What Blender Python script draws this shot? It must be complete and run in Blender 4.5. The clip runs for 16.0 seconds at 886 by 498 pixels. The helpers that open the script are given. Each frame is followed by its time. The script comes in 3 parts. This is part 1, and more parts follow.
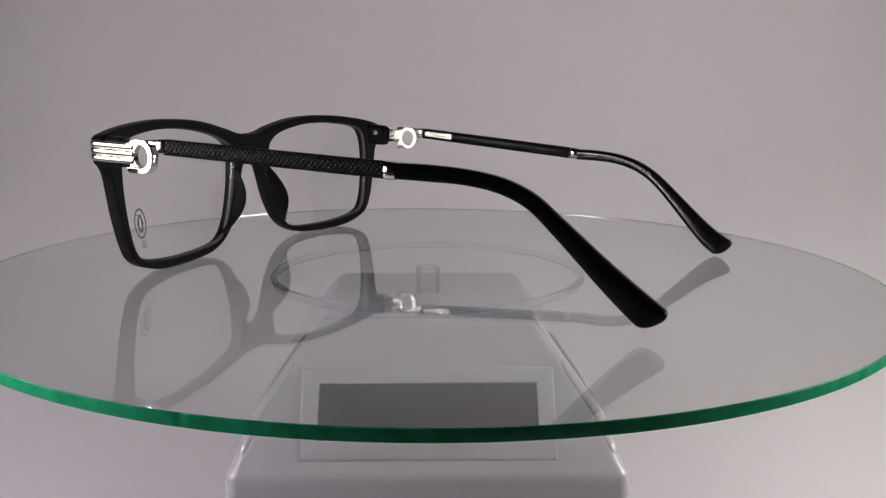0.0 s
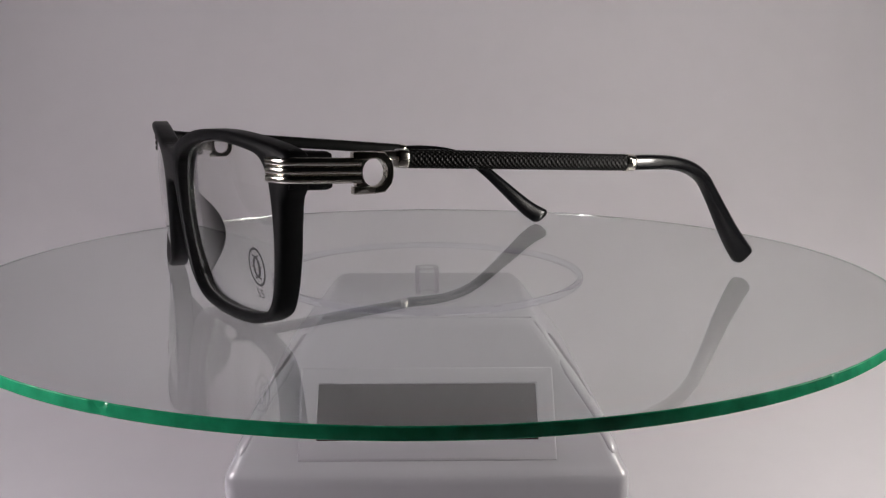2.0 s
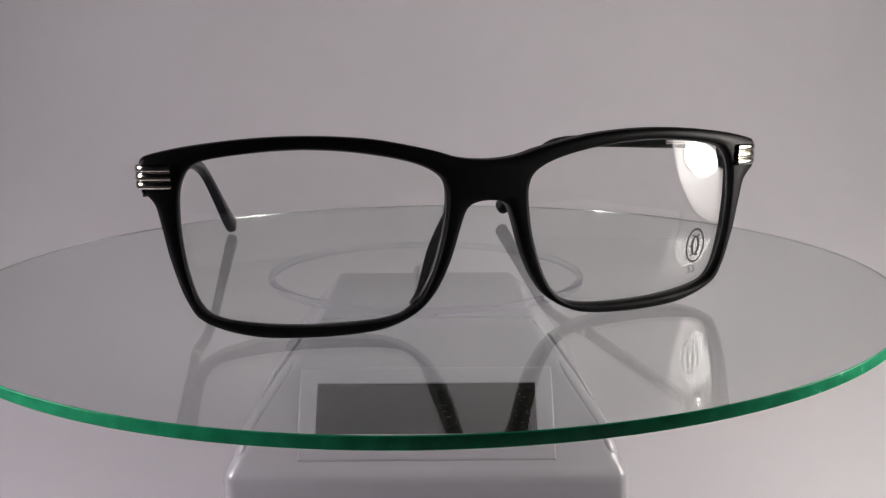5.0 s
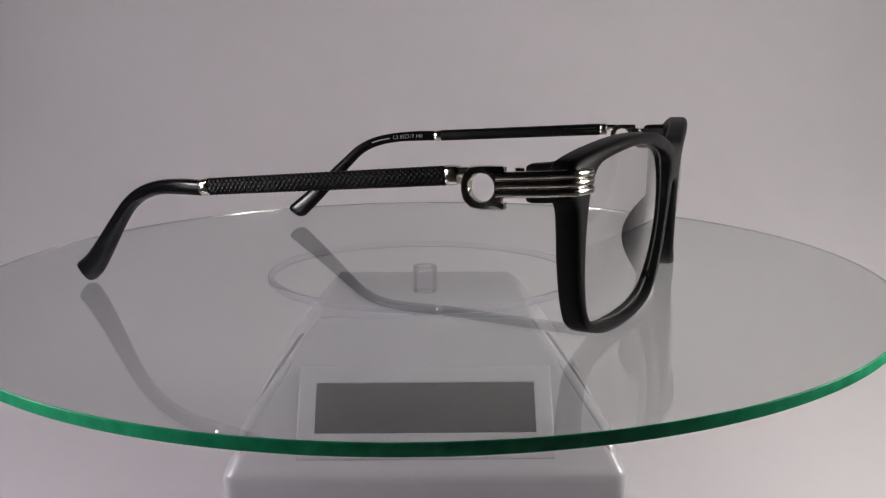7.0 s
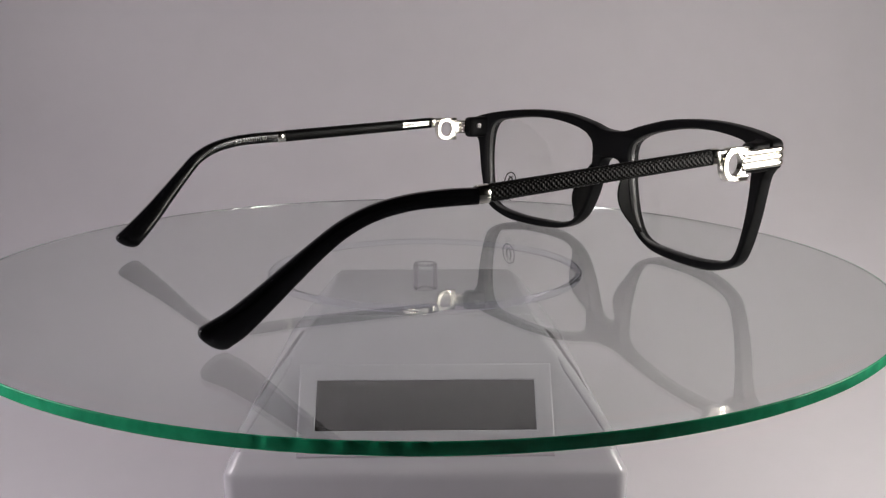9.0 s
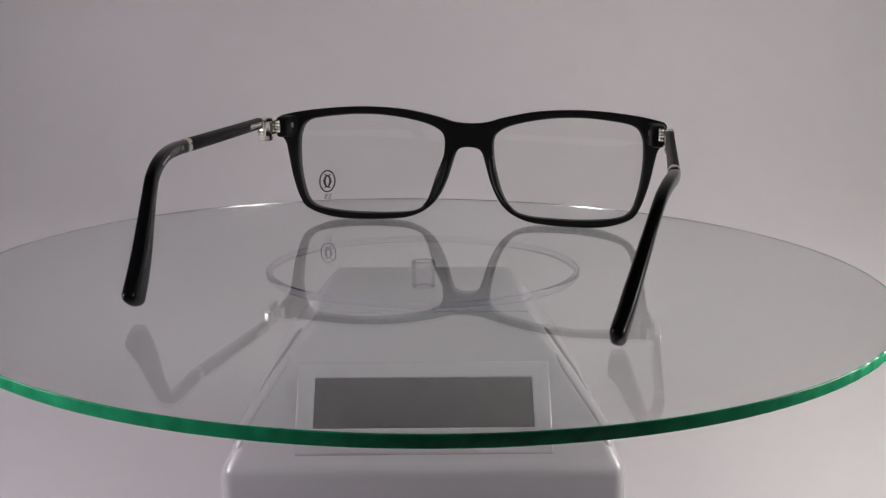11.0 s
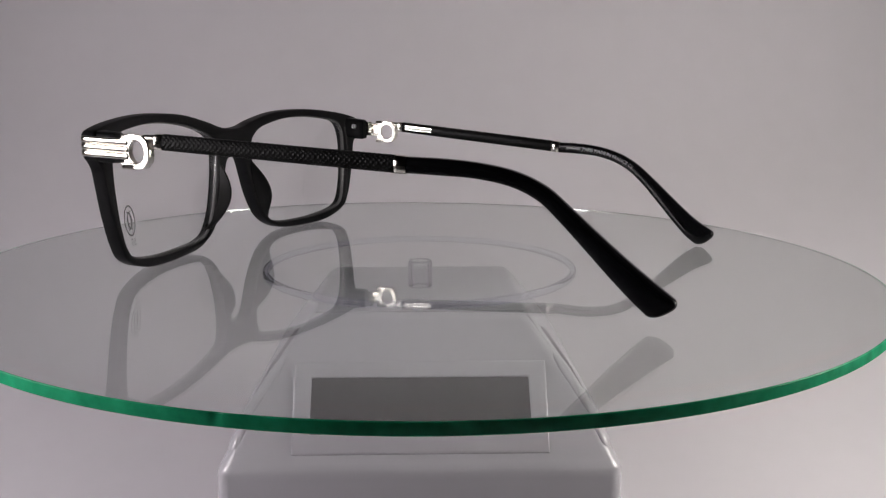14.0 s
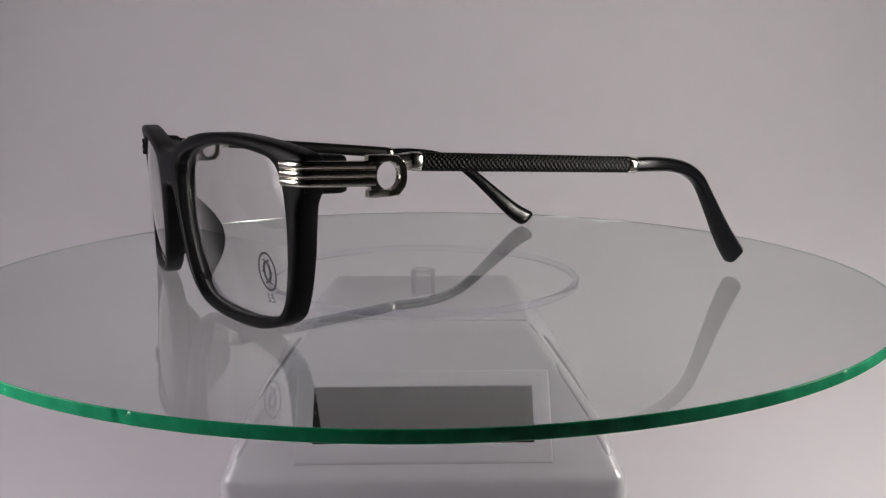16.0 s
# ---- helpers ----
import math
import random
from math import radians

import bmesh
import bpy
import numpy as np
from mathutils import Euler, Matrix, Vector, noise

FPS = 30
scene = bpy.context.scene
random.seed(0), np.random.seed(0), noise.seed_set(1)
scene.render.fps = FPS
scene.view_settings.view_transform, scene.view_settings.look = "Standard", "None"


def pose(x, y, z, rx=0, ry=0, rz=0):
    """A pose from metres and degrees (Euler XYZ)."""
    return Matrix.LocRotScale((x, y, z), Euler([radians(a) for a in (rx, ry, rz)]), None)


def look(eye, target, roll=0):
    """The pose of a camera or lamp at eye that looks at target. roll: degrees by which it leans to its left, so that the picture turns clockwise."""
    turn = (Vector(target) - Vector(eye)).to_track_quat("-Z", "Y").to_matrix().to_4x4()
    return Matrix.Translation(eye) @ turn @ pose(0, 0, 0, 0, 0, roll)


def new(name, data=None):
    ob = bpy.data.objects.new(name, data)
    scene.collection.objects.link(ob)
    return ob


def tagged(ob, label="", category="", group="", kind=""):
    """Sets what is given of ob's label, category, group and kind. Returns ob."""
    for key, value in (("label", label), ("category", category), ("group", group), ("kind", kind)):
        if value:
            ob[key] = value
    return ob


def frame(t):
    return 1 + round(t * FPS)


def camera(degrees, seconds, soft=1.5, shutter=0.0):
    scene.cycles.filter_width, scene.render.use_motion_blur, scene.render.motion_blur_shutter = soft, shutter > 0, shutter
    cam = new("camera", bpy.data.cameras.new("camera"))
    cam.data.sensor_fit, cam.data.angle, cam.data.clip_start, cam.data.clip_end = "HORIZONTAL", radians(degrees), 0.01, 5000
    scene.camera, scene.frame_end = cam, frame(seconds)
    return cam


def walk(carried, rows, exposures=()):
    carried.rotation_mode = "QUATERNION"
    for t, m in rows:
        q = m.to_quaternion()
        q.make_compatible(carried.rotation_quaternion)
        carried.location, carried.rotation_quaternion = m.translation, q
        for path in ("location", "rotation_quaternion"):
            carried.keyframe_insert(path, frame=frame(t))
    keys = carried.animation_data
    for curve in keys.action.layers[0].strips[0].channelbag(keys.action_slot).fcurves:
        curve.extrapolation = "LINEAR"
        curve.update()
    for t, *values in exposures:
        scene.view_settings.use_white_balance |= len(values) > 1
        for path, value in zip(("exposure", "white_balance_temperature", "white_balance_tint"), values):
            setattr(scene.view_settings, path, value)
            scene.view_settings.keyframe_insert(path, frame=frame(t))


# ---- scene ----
# All lengths of small things below are written in millimetres and scaled by MM.
MM = 0.001

# ---- camera ----
cam = camera(55.95, 16.0, soft=1.25)
CAM_DRIFT = [(0, 0, 0), (0.5, .019, 0), (1, .04, -.02), (1.5, 0, 0), (2, -.06, .015), (2.5, -.1, 0), (3, -.14, 0), (3.5, -.116, .005), (4, -.07, .02),
             (4.5, -.08, 0), (5, -.116, -.01), (6.2, -.17, -.05), (7.5, -.204, -.097), (8, -.187, -.155), (8.5, -.175, -.21), (9, -.18, -.24), (9.5, -.262, -.33),
             (10.7, -.32, -.4), (12, -.359, -.427), (12.5, -.43, -.45), (13, -.52, -.43), (13.5, -.53, -.415), (14, -.553, -.42), (14.5, -.534, -.369),
             (15, -.495, -.223), (15.5, -.408, .068), (16, -.349, .214)]
walk(cam, [(t, pose(0, -0.247, 0.0515, 90 - 10.79 + dp, -0.05, -1.046 + dy)) for t, dy, dp in CAM_DRIFT])

# ---- light ----
LAMPS = ((Vector((-0.252, -0.112, 0.060)), Vector((-0.03, 0.05, 0.0))), (Vector((0.242, -0.081, 0.047)), Vector((0.100, 0.100, 0.080))))
BULB_POWER = (46.5, 60.5)
BULB_TINT = ((1.0, 0.931, 0.957), (1.0, 0.945, 0.888))

world = bpy.data.worlds.new("world")
scene.world = world
world.use_nodes = True
world.node_tree.nodes["Background"].inputs["Color"].default_value = (0.5, 0.5, 0.55, 1)
world.node_tree.nodes["Background"].inputs["Strength"].default_value = 0.05


# ---- materials ----
def material(name, color, rough=0.5, metal=0.0, grain=0.0, grain_scale=300.0, bump=0.0, bump_scale=800.0, rough_var=0.0, spec=0.5):
    m = bpy.data.materials.new(name)
    m.use_nodes = True
    nt = m.node_tree
    b = nt.nodes["Principled BSDF"]
    b.inputs["Base Color"].default_value = (*color, 1)
    b.inputs["Roughness"].default_value = rough
    b.inputs["Metallic"].default_value = metal
    b.inputs["Specular IOR Level"].default_value = spec
    tc = nt.nodes.new("ShaderNodeTexCoord")
    if grain or rough_var:
        fine = nt.nodes.new("ShaderNodeTexNoise")
        fine.inputs["Scale"].default_value = grain_scale
        fine.inputs["Detail"].default_value = 6
        nt.links.new(tc.outputs["Object"], fine.inputs["Vector"])
        broad = nt.nodes.new("ShaderNodeTexNoise")
        broad.inputs["Scale"].default_value = grain_scale / 14
        nt.links.new(tc.outputs["Object"], broad.inputs["Vector"])
        add = nt.nodes.new("ShaderNodeMath")
        add.operation = "ADD"
        nt.links.new(fine.outputs["Fac"], add.inputs[0])
        nt.links.new(broad.outputs["Fac"], add.inputs[1])
        if grain:
            ramp = nt.nodes.new("ShaderNodeMapRange")
            ramp.inputs["From Min"].default_value = 0.6
            ramp.inputs["From Max"].default_value = 1.4
            ramp.inputs["To Min"].default_value = 1 - grain
            ramp.inputs["To Max"].default_value = 1 + grain
            nt.links.new(add.outputs[0], ramp.inputs["Value"])
            mul = nt.nodes.new("ShaderNodeVectorMath")
            mul.operation = "SCALE"
            mul.inputs[0].default_value = color
            nt.links.new(ramp.outputs[0], mul.inputs["Scale"])
            nt.links.new(mul.outputs[0], b.inputs["Base Color"])
        if rough_var:
            rr = nt.nodes.new("ShaderNodeMapRange")
            rr.inputs["From Min"].default_value = 0.6
            rr.inputs["From Max"].default_value = 1.4
            rr.inputs["To Min"].default_value = max(0.0, rough - rough_var)
            rr.inputs["To Max"].default_value = rough + rough_var
            nt.links.new(add.outputs[0], rr.inputs["Value"])
            nt.links.new(rr.outputs[0], b.inputs["Roughness"])
    if bump:
        bn = nt.nodes.new("ShaderNodeTexNoise")
        bn.inputs["Scale"].default_value = bump_scale
        bn.inputs["Detail"].default_value = 4
        nt.links.new(tc.outputs["Object"], bn.inputs["Vector"])
        bp = nt.nodes.new("ShaderNodeBump")
        bp.inputs["Strength"].default_value = bump
        bp.inputs["Distance"].default_value = 0.0002
        nt.links.new(bn.outputs["Fac"], bp.inputs["Height"])
        nt.links.new(bp.outputs[0], b.inputs["Normal"])
    return m


def glass(name, color, ior=1.5, rough=0.0):
    m = bpy.data.materials.new(name)
    m.use_nodes = True
    nt = m.node_tree
    nt.nodes.remove(nt.nodes["Principled BSDF"])
    g = nt.nodes.new("ShaderNodeBsdfGlass")
    g.inputs["Color"].default_value = (*color, 1)
    g.inputs["IOR"].default_value = ior
    g.inputs["Roughness"].default_value = rough
    nt.links.new(g.outputs[0], nt.nodes["Material Output"].inputs["Surface"])
    return m


def glow(name, color, strength):
    m = bpy.data.materials.new(name)
    m.use_nodes = True
    nt = m.node_tree
    nt.nodes.remove(nt.nodes["Principled BSDF"])
    e = nt.nodes.new("ShaderNodeEmission")
    e.inputs["Color"].default_value = (*color, 1)
    e.inputs["Strength"].default_value = strength
    nt.links.new(e.outputs[0], nt.nodes["Material Output"].inputs["Surface"])
    return m


M_PAPER = material("white_paper", (0.78, 0.75, 0.79), 0.9, grain=0.02, grain_scale=60, bump=0.1, bump_scale=500, spec=0.2)
M_ROOM = material("dark_wall", (0.06, 0.058, 0.06), 0.9, grain=0.05, grain_scale=8)
M_MATTE = material("matte_black", (0.005, 0.005, 0.0056), 0.42, grain=0.15, grain_scale=900, rough_var=0.05, bump=0.05, bump_scale=4000, spec=0.10)
M_GLOSSY = material("glossy_black", (0.005, 0.005, 0.006), 0.16, grain=0.1, grain_scale=500, rough_var=0.02, spec=0.22)
M_ROD = material("black_metal", (0.006, 0.006, 0.006), 0.36, grain=0.2, grain_scale=2000, rough_var=0.06, spec=0.09)
M_PAD = material("black_nose_pad", (0.006, 0.006, 0.006), 0.33, rough_var=0.05, grain_scale=600, spec=0.10)
M_CHROME = material("silver_metal", (0.84, 0.81, 0.73), 0.13, metal=1.0, grain=0.04, grain_scale=1500, rough_var=0.04)
M_SCREW = material("dull_steel", (0.22, 0.22, 0.22), 0.4, metal=1.0, grain=0.1, grain_scale=2000)
M_LENSEDGE = material("polished_lens_edge", (0.10, 0.10, 0.10), 0.12, rough_var=0.04, spec=0.8)
M_DUST = material("dust", (0.25, 0.24, 0.23), 0.9)
M_INK = material("black_ink", (0.02, 0.02, 0.022), 0.6)
M_GREYINK = material("grey_ink", (0.06, 0.06, 0.062), 0.6)
M_PALE = material("pale_lettering", (0.25, 0.25, 0.25), 0.5)
M_PLASTIC = material("white_plastic", (0.49, 0.48, 0.515), 0.22, grain=0.015, grain_scale=90, rough_var=0.05, bump=0.03, bump_scale=900)
M_SHINY = material("shiny_white_plastic", (0.42, 0.41, 0.43), 0.03, grain=0.015, grain_scale=90, spec=1.0)
# darker grey that stands in for the shade beside the corner ribs
M_GROOVE_SHADE = material("painted_groove_shade", (0.24, 0.23, 0.24), 0.6, grain=0.05)


def solar_cell():
    m = material("dark_solar_cell", (0.013, 0.013, 0.011), 0.4, grain=0.5, grain_scale=700, rough_var=0.1, spec=0.10)
    nt = m.node_tree
    b = nt.nodes["Principled BSDF"]
    tc = nt.nodes.new("ShaderNodeTexCoord")
    mp = nt.nodes.new("ShaderNodeMapping")
    mp.inputs["Scale"].default_value = (1100, 2400, 2400)
    nt.links.new(tc.outputs["Object"], mp.inputs["Vector"])
    no = nt.nodes.new("ShaderNodeTexNoise")
    no.inputs["Scale"].default_value = 1.0
    no.inputs["Detail"].default_value = 3
    nt.links.new(mp.outputs[0], no.inputs["Vector"])
    mr = nt.nodes.new("ShaderNodeMapRange")
    mr.inputs["From Min"].default_value = 0.62
    mr.inputs["From Max"].default_value = 0.74
    nt.links.new(no.outputs["Fac"], mr.inputs["Value"])
    mx = nt.nodes.new("ShaderNodeMix")
    mx.data_type = "RGBA"
    mx.inputs["B"].default_value = (0.22, 0.22, 0.20, 1)
    src = b.inputs["Base Color"].links[0].from_socket
    nt.links.new(src, mx.inputs["A"])
    nt.links.new(mr.outputs[0], mx.inputs["Factor"])
    nt.links.new(mx.outputs["Result"], b.inputs["Base Color"])
    return m


M_CELL = solar_cell()
M_GLASS = glass("clear_glass", (0.924, 0.940, 0.935), 1.5)
M_LENS = glass("clear_lens", (0.985, 0.988, 0.985), 1.5)
M_HUB = glass("clear_acrylic", (0.945, 0.945, 0.985), 1.18)
M_SPINDLE = glass("clear_spindle", (0.96, 0.96, 0.97), 1.45)
M_DISH = material("white_reflector", (0.17, 0.17, 0.17), 0.5, grain=0.02, grain_scale=40)
M_BULBS = [glow("lit_bulb", c, p) for c, p in zip(BULB_TINT, BULB_POWER)]


def green_edge():
    m = material("green_glass_edge", (0.025, 0.48, 0.22), 0.22, grain=0.4, grain_scale=260, rough_var=0.06, bump=0.2, bump_scale=700, spec=0.7)
    return m


M_EDGE = green_edge()
M_CHIP = material("chipped_glass", (0.12, 0.58, 0.36), 0.2, grain=0.4, grain_scale=700, bump=0.8, bump_scale=900)


# ---- mesh helpers ----
def link_mesh(name, bm, mat, parent=None, label="", smooth=True, mats=()):
    bmesh.ops.recalc_face_normals(bm, faces=bm.faces)
    me = bpy.data.meshes.new(name)
    bm.to_mesh(me)
    bm.free()
    me.transform(Matrix.Scale(MM, 4))
    for mm in (mat, *mats):
        me.materials.append(mm)
    if smooth:
        me.shade_smooth()
        me.set_sharp_from_angle(angle=radians(38))
    ob = new(name, me)
    if parent is not None:
        ob.parent = parent
    if label:
        ob["label"] = label
    return ob


def part(name, bm, mat, parent, label="", smooth=True, mats=()):
    return link_mesh(name, bm, mat, parent, label, smooth, mats)


def spline(points, n, closed=False):
    """n points evenly along a Catmull-Rom curve through points."""
    p = [np.array(q, float) for q in points]
    dense = []
    m = len(p)
    last = m if closed else m - 1
    for i in range(last):
        a = p[(i - 1) % m] if closed or i > 0 else 2 * p[0] - p[1]
        b, c = p[i], p[(i + 1) % m]
        d = p[(i + 2) % m] if closed or i + 2 < m else 2 * p[-1] - p[-2]
        for s in np.arange(0, 1, 1 / 24):
            dense.append(0.5 * (2 * b + (c - a) * s + (2 * a - 5 * b + 4 * c - d) * s ** 2 + (3 * b - a - 3 * c + d) * s ** 3))
    dense.append(p[0] if closed else p[-1])
    dense = np.array(dense)
    run = np.concatenate([[0], np.cumsum(np.linalg.norm(np.diff(dense, axis=0), axis=1))])
    at = np.linspace(0, run[-1], n + 1)[:-1] if closed else np.linspace(0, run[-1], n)
    return np.stack([np.interp(at, run, dense[:, k]) for k in range(dense.shape[1])], -1)


def grid_faces(bm, rows, close_u=False, close_v=False, cap=False, mat_index=0):
    """Quads between rows of points."""
    vs = [[bm.verts.new(q) for q in row] for row in rows]
    nu, nv = len(vs), len(vs[0])
    for i in range(nu if close_u else nu - 1):
        for j in range(nv if close_v else nv - 1):
            a, b, c, d = vs[i][j], vs[i][(j + 1) % nv], vs[(i + 1) % nu][(j + 1) % nv], vs[(i + 1) % nu][j]
            if len({a, b, c, d}) == 4:
                f = bm.faces.new((a, b, c, d))
                f.material_index = mat_index
    if cap:
        bm.faces.new(vs[0])
        bm.faces.new(list(reversed(vs[-1])))
    return vs


def box(bm, lo, hi, bevel=0.0, seg=2):
    r = bmesh.ops.create_cube(bm, size=1)
    c = [(a + b) / 2 for a, b in zip(lo, hi)]
    s = [b - a for a, b in zip(lo, hi)]
    bmesh.ops.transform(bm, matrix=Matrix.Translation(c) @ Matrix.Diagonal((*s, 1)), verts=r["verts"])
    if bevel:
        es = list({e for v in r["verts"] for e in v.link_edges})
        bmesh.ops.bevel(bm, geom=es, offset=bevel, segments=seg, affect="EDGES", profile=0.5)


def lathe(bm, profile, n=96, mats=None, centre=(0, 0)):
    """Turns (radius, z) points round the z axis."""
    rows = [[(centre[0] + r * math.cos(2 * math.pi * k / n), centre[1] + r * math.sin(2 * math.pi * k / n), z) for r, z in profile] for k in range(n)]
    vs = [[bm.verts.new(q) for q in row] for row in rows]
    for k in range(n):
        for j in range(len(profile) - 1):
            f = bm.faces.new((vs[k][j], vs[(k + 1) % n][j], vs[(k + 1) % n][j + 1], vs[k][j + 1]))
            if mats:
                f.material_index = mats[j]
    bmesh.ops.remove_doubles(bm, verts=bm.verts, dist=1e-5)


def sweep(bm, path, wide, high, n=16, power=2.4, up=(1, 0, 0), cap=True, bumps=None):
    """A rounded section carried along a path; up is the direction of 'wide'."""
    rows = []
    path = np.array(path, float)
    for i, q in enumerate(path):
        t = path[min(i + 1, len(path) - 1)] - path[max(i - 1, 0)]
        t = t / np.linalg.norm(t)
        u = np.array(up, float)
        u = u - t * (u @ t)
        u /= np.linalg.norm(u)
        v = np.cross(t, u)
        w, h = (wide[i] if hasattr(wide, "__len__") else wide) / 2, (high[i] if hasattr(high, "__len__") else high) / 2
        row = []
        for k in range(n):
            a = 2 * math.pi * k / n
            c, s = math.cos(a), math.sin(a)
            cu, sv = math.copysign(abs(c) ** (2 / power), c), math.copysign(abs(s) ** (2 / power), s)
            e = bumps(i, k) if bumps else 0.0
            row.append(q + u * (w * cu + e * c) + v * (h * sv + e * s))
        rows.append(row)
    grid_faces(bm, rows, close_v=True, cap=cap)


def text_mesh(name, body, size, mat, parent, place, label=""):
    """Flat lettering, its height about size (mm), lying in the plane of place (a matrix in mm)."""
    cu = bpy.data.curves.new(name, "FONT")
    cu.body, cu.size, cu.align_x, cu.align_y = body, size, "CENTER", "CENTER"
    tmp = bpy.data.objects.new(name, cu)
    me = bpy.data.meshes.new_from_object(tmp)
    bpy.data.objects.remove(tmp)
    me.transform(place)
    me.transform(Matrix.Scale(MM, 4))
    me.materials.clear()
    me.materials.append(mat)
    me.name = name
    ob = new(name, me)
    ob.parent = parent
    if label:
        ob["label"] = label
    return ob


# ---- the setting: white sweep, tent sides, dark room ----
FLOOR = -104.0


def build_setting():
    # floor and back in one seamless sweep
    bm = bmesh.new()
    prof = [(-900, FLOOR), (-300, FLOOR), (30, FLOOR)]
    for k in range(1, 33):
        a = math.pi / 2 * k / 32
        prof.append((30 + 250 * math.sin(a), FLOOR + 250 * (1 - math.cos(a))))
    prof += [(280, 500), (280, 900)]
    grid_faces(bm, [[(x, y, z) for y, z in prof] for x in np.linspace(-700, 700, 15)])
    ob = link_mesh("backdrop", bm, M_PAPER)
    tagged(ob, "seamless white paper sweep under and behind the turntable", "backdrop", kind="structure")
    # dark room round it
    for nm, lo, hi in (("wall_south", (-2000, -1800, FLOOR), (2000, -1750, 2200)), ("wall_north", (-2000, 1750, FLOOR), (2000, 1800, 2200)),
                       ("wall_far_west", (-2050, -1800, FLOOR), (-2002, 1800, 2200)), ("wall_far_east", (2002, -1800, FLOOR), (2050, 1800, 2200)),
                       ("ceiling", (-2050, -1800, 2202), (2050, 1800, 2250)), ("floor", (-2050, -1800, FLOOR - 60), (2050, 1800, FLOOR - 4))):
        bm = bmesh.new()
        box(bm, lo, hi)
        tagged(link_mesh(nm, bm, M_ROOM, smooth=False), "plain dark surface of the unlit room", nm.split("_")[0], kind="structure")


def build_lamp(place, aim, lit):
    lamp = tagged(new("studio_lamp"), "small round white reflector lamp with a lit bulb beside the turntable", "lamp", group="studio lamps")
    m = look(place, aim)
    lamp.matrix_world = m
    bm = bmesh.new()
    lathe(bm, [(16, 30), (30, 27), (46, 14), (57, -2), (63, -20), (64, -25), (65, -25), (65, -24), (64, -19), (58.5, -1), (47, 16), (31, 29), (16, 32)], 64)
    part("reflector", bm, M_DISH, lamp)
    bm = bmesh.new()
    lathe(bm, [(0.01, -22), (10, -20.5), (19, -15), (24.5, -7), (26, 1), (24, 10), (18, 18), (14, 24), (13, 30), (0.01, 30)], 48)
    part("bulb", bm, lit, lamp, "bright white bulb")
    bm = bmesh.new()
    lathe(bm, [(0.01, 30.5), (17, 30.5), (17, 62), (12, 68), (0.01, 68)], 32)
    part("socket", bm, M_GLOSSY, lamp)
    bm = bmesh.new()
    sweep(bm, [(-9, -50.2, 6.4), (0, -51.0, 6.4), (9, -50.2, 6.4)], 3.0, 0.6, 8, 4, up=(0, 0.8, -0.6))
    part("maker_mark", bm, M_GREYINK, lamp, "small grey printed mark")
    # stand down to the table
    inv = m.inverted()
    back = m @ Vector((0, 0, 0.062))
    pts = [np.array(inv @ q) / MM for q in (back, back + Vector((math.copysign(0.03, place.x), 0, -0.02)), Vector((back.x + math.copysign(0.035, place.x), back.y, FLOOR * MM + 0.004)))]
    bm = bmesh.new()
    sweep(bm, spline(pts, 24), 8, 8, 12, 2, up=(0, 0, 1))
    part("stand", bm, M_GLOSSY, lamp)


# ---- turntable ----
DISC_R, DISC_T = 128.2, 2.45


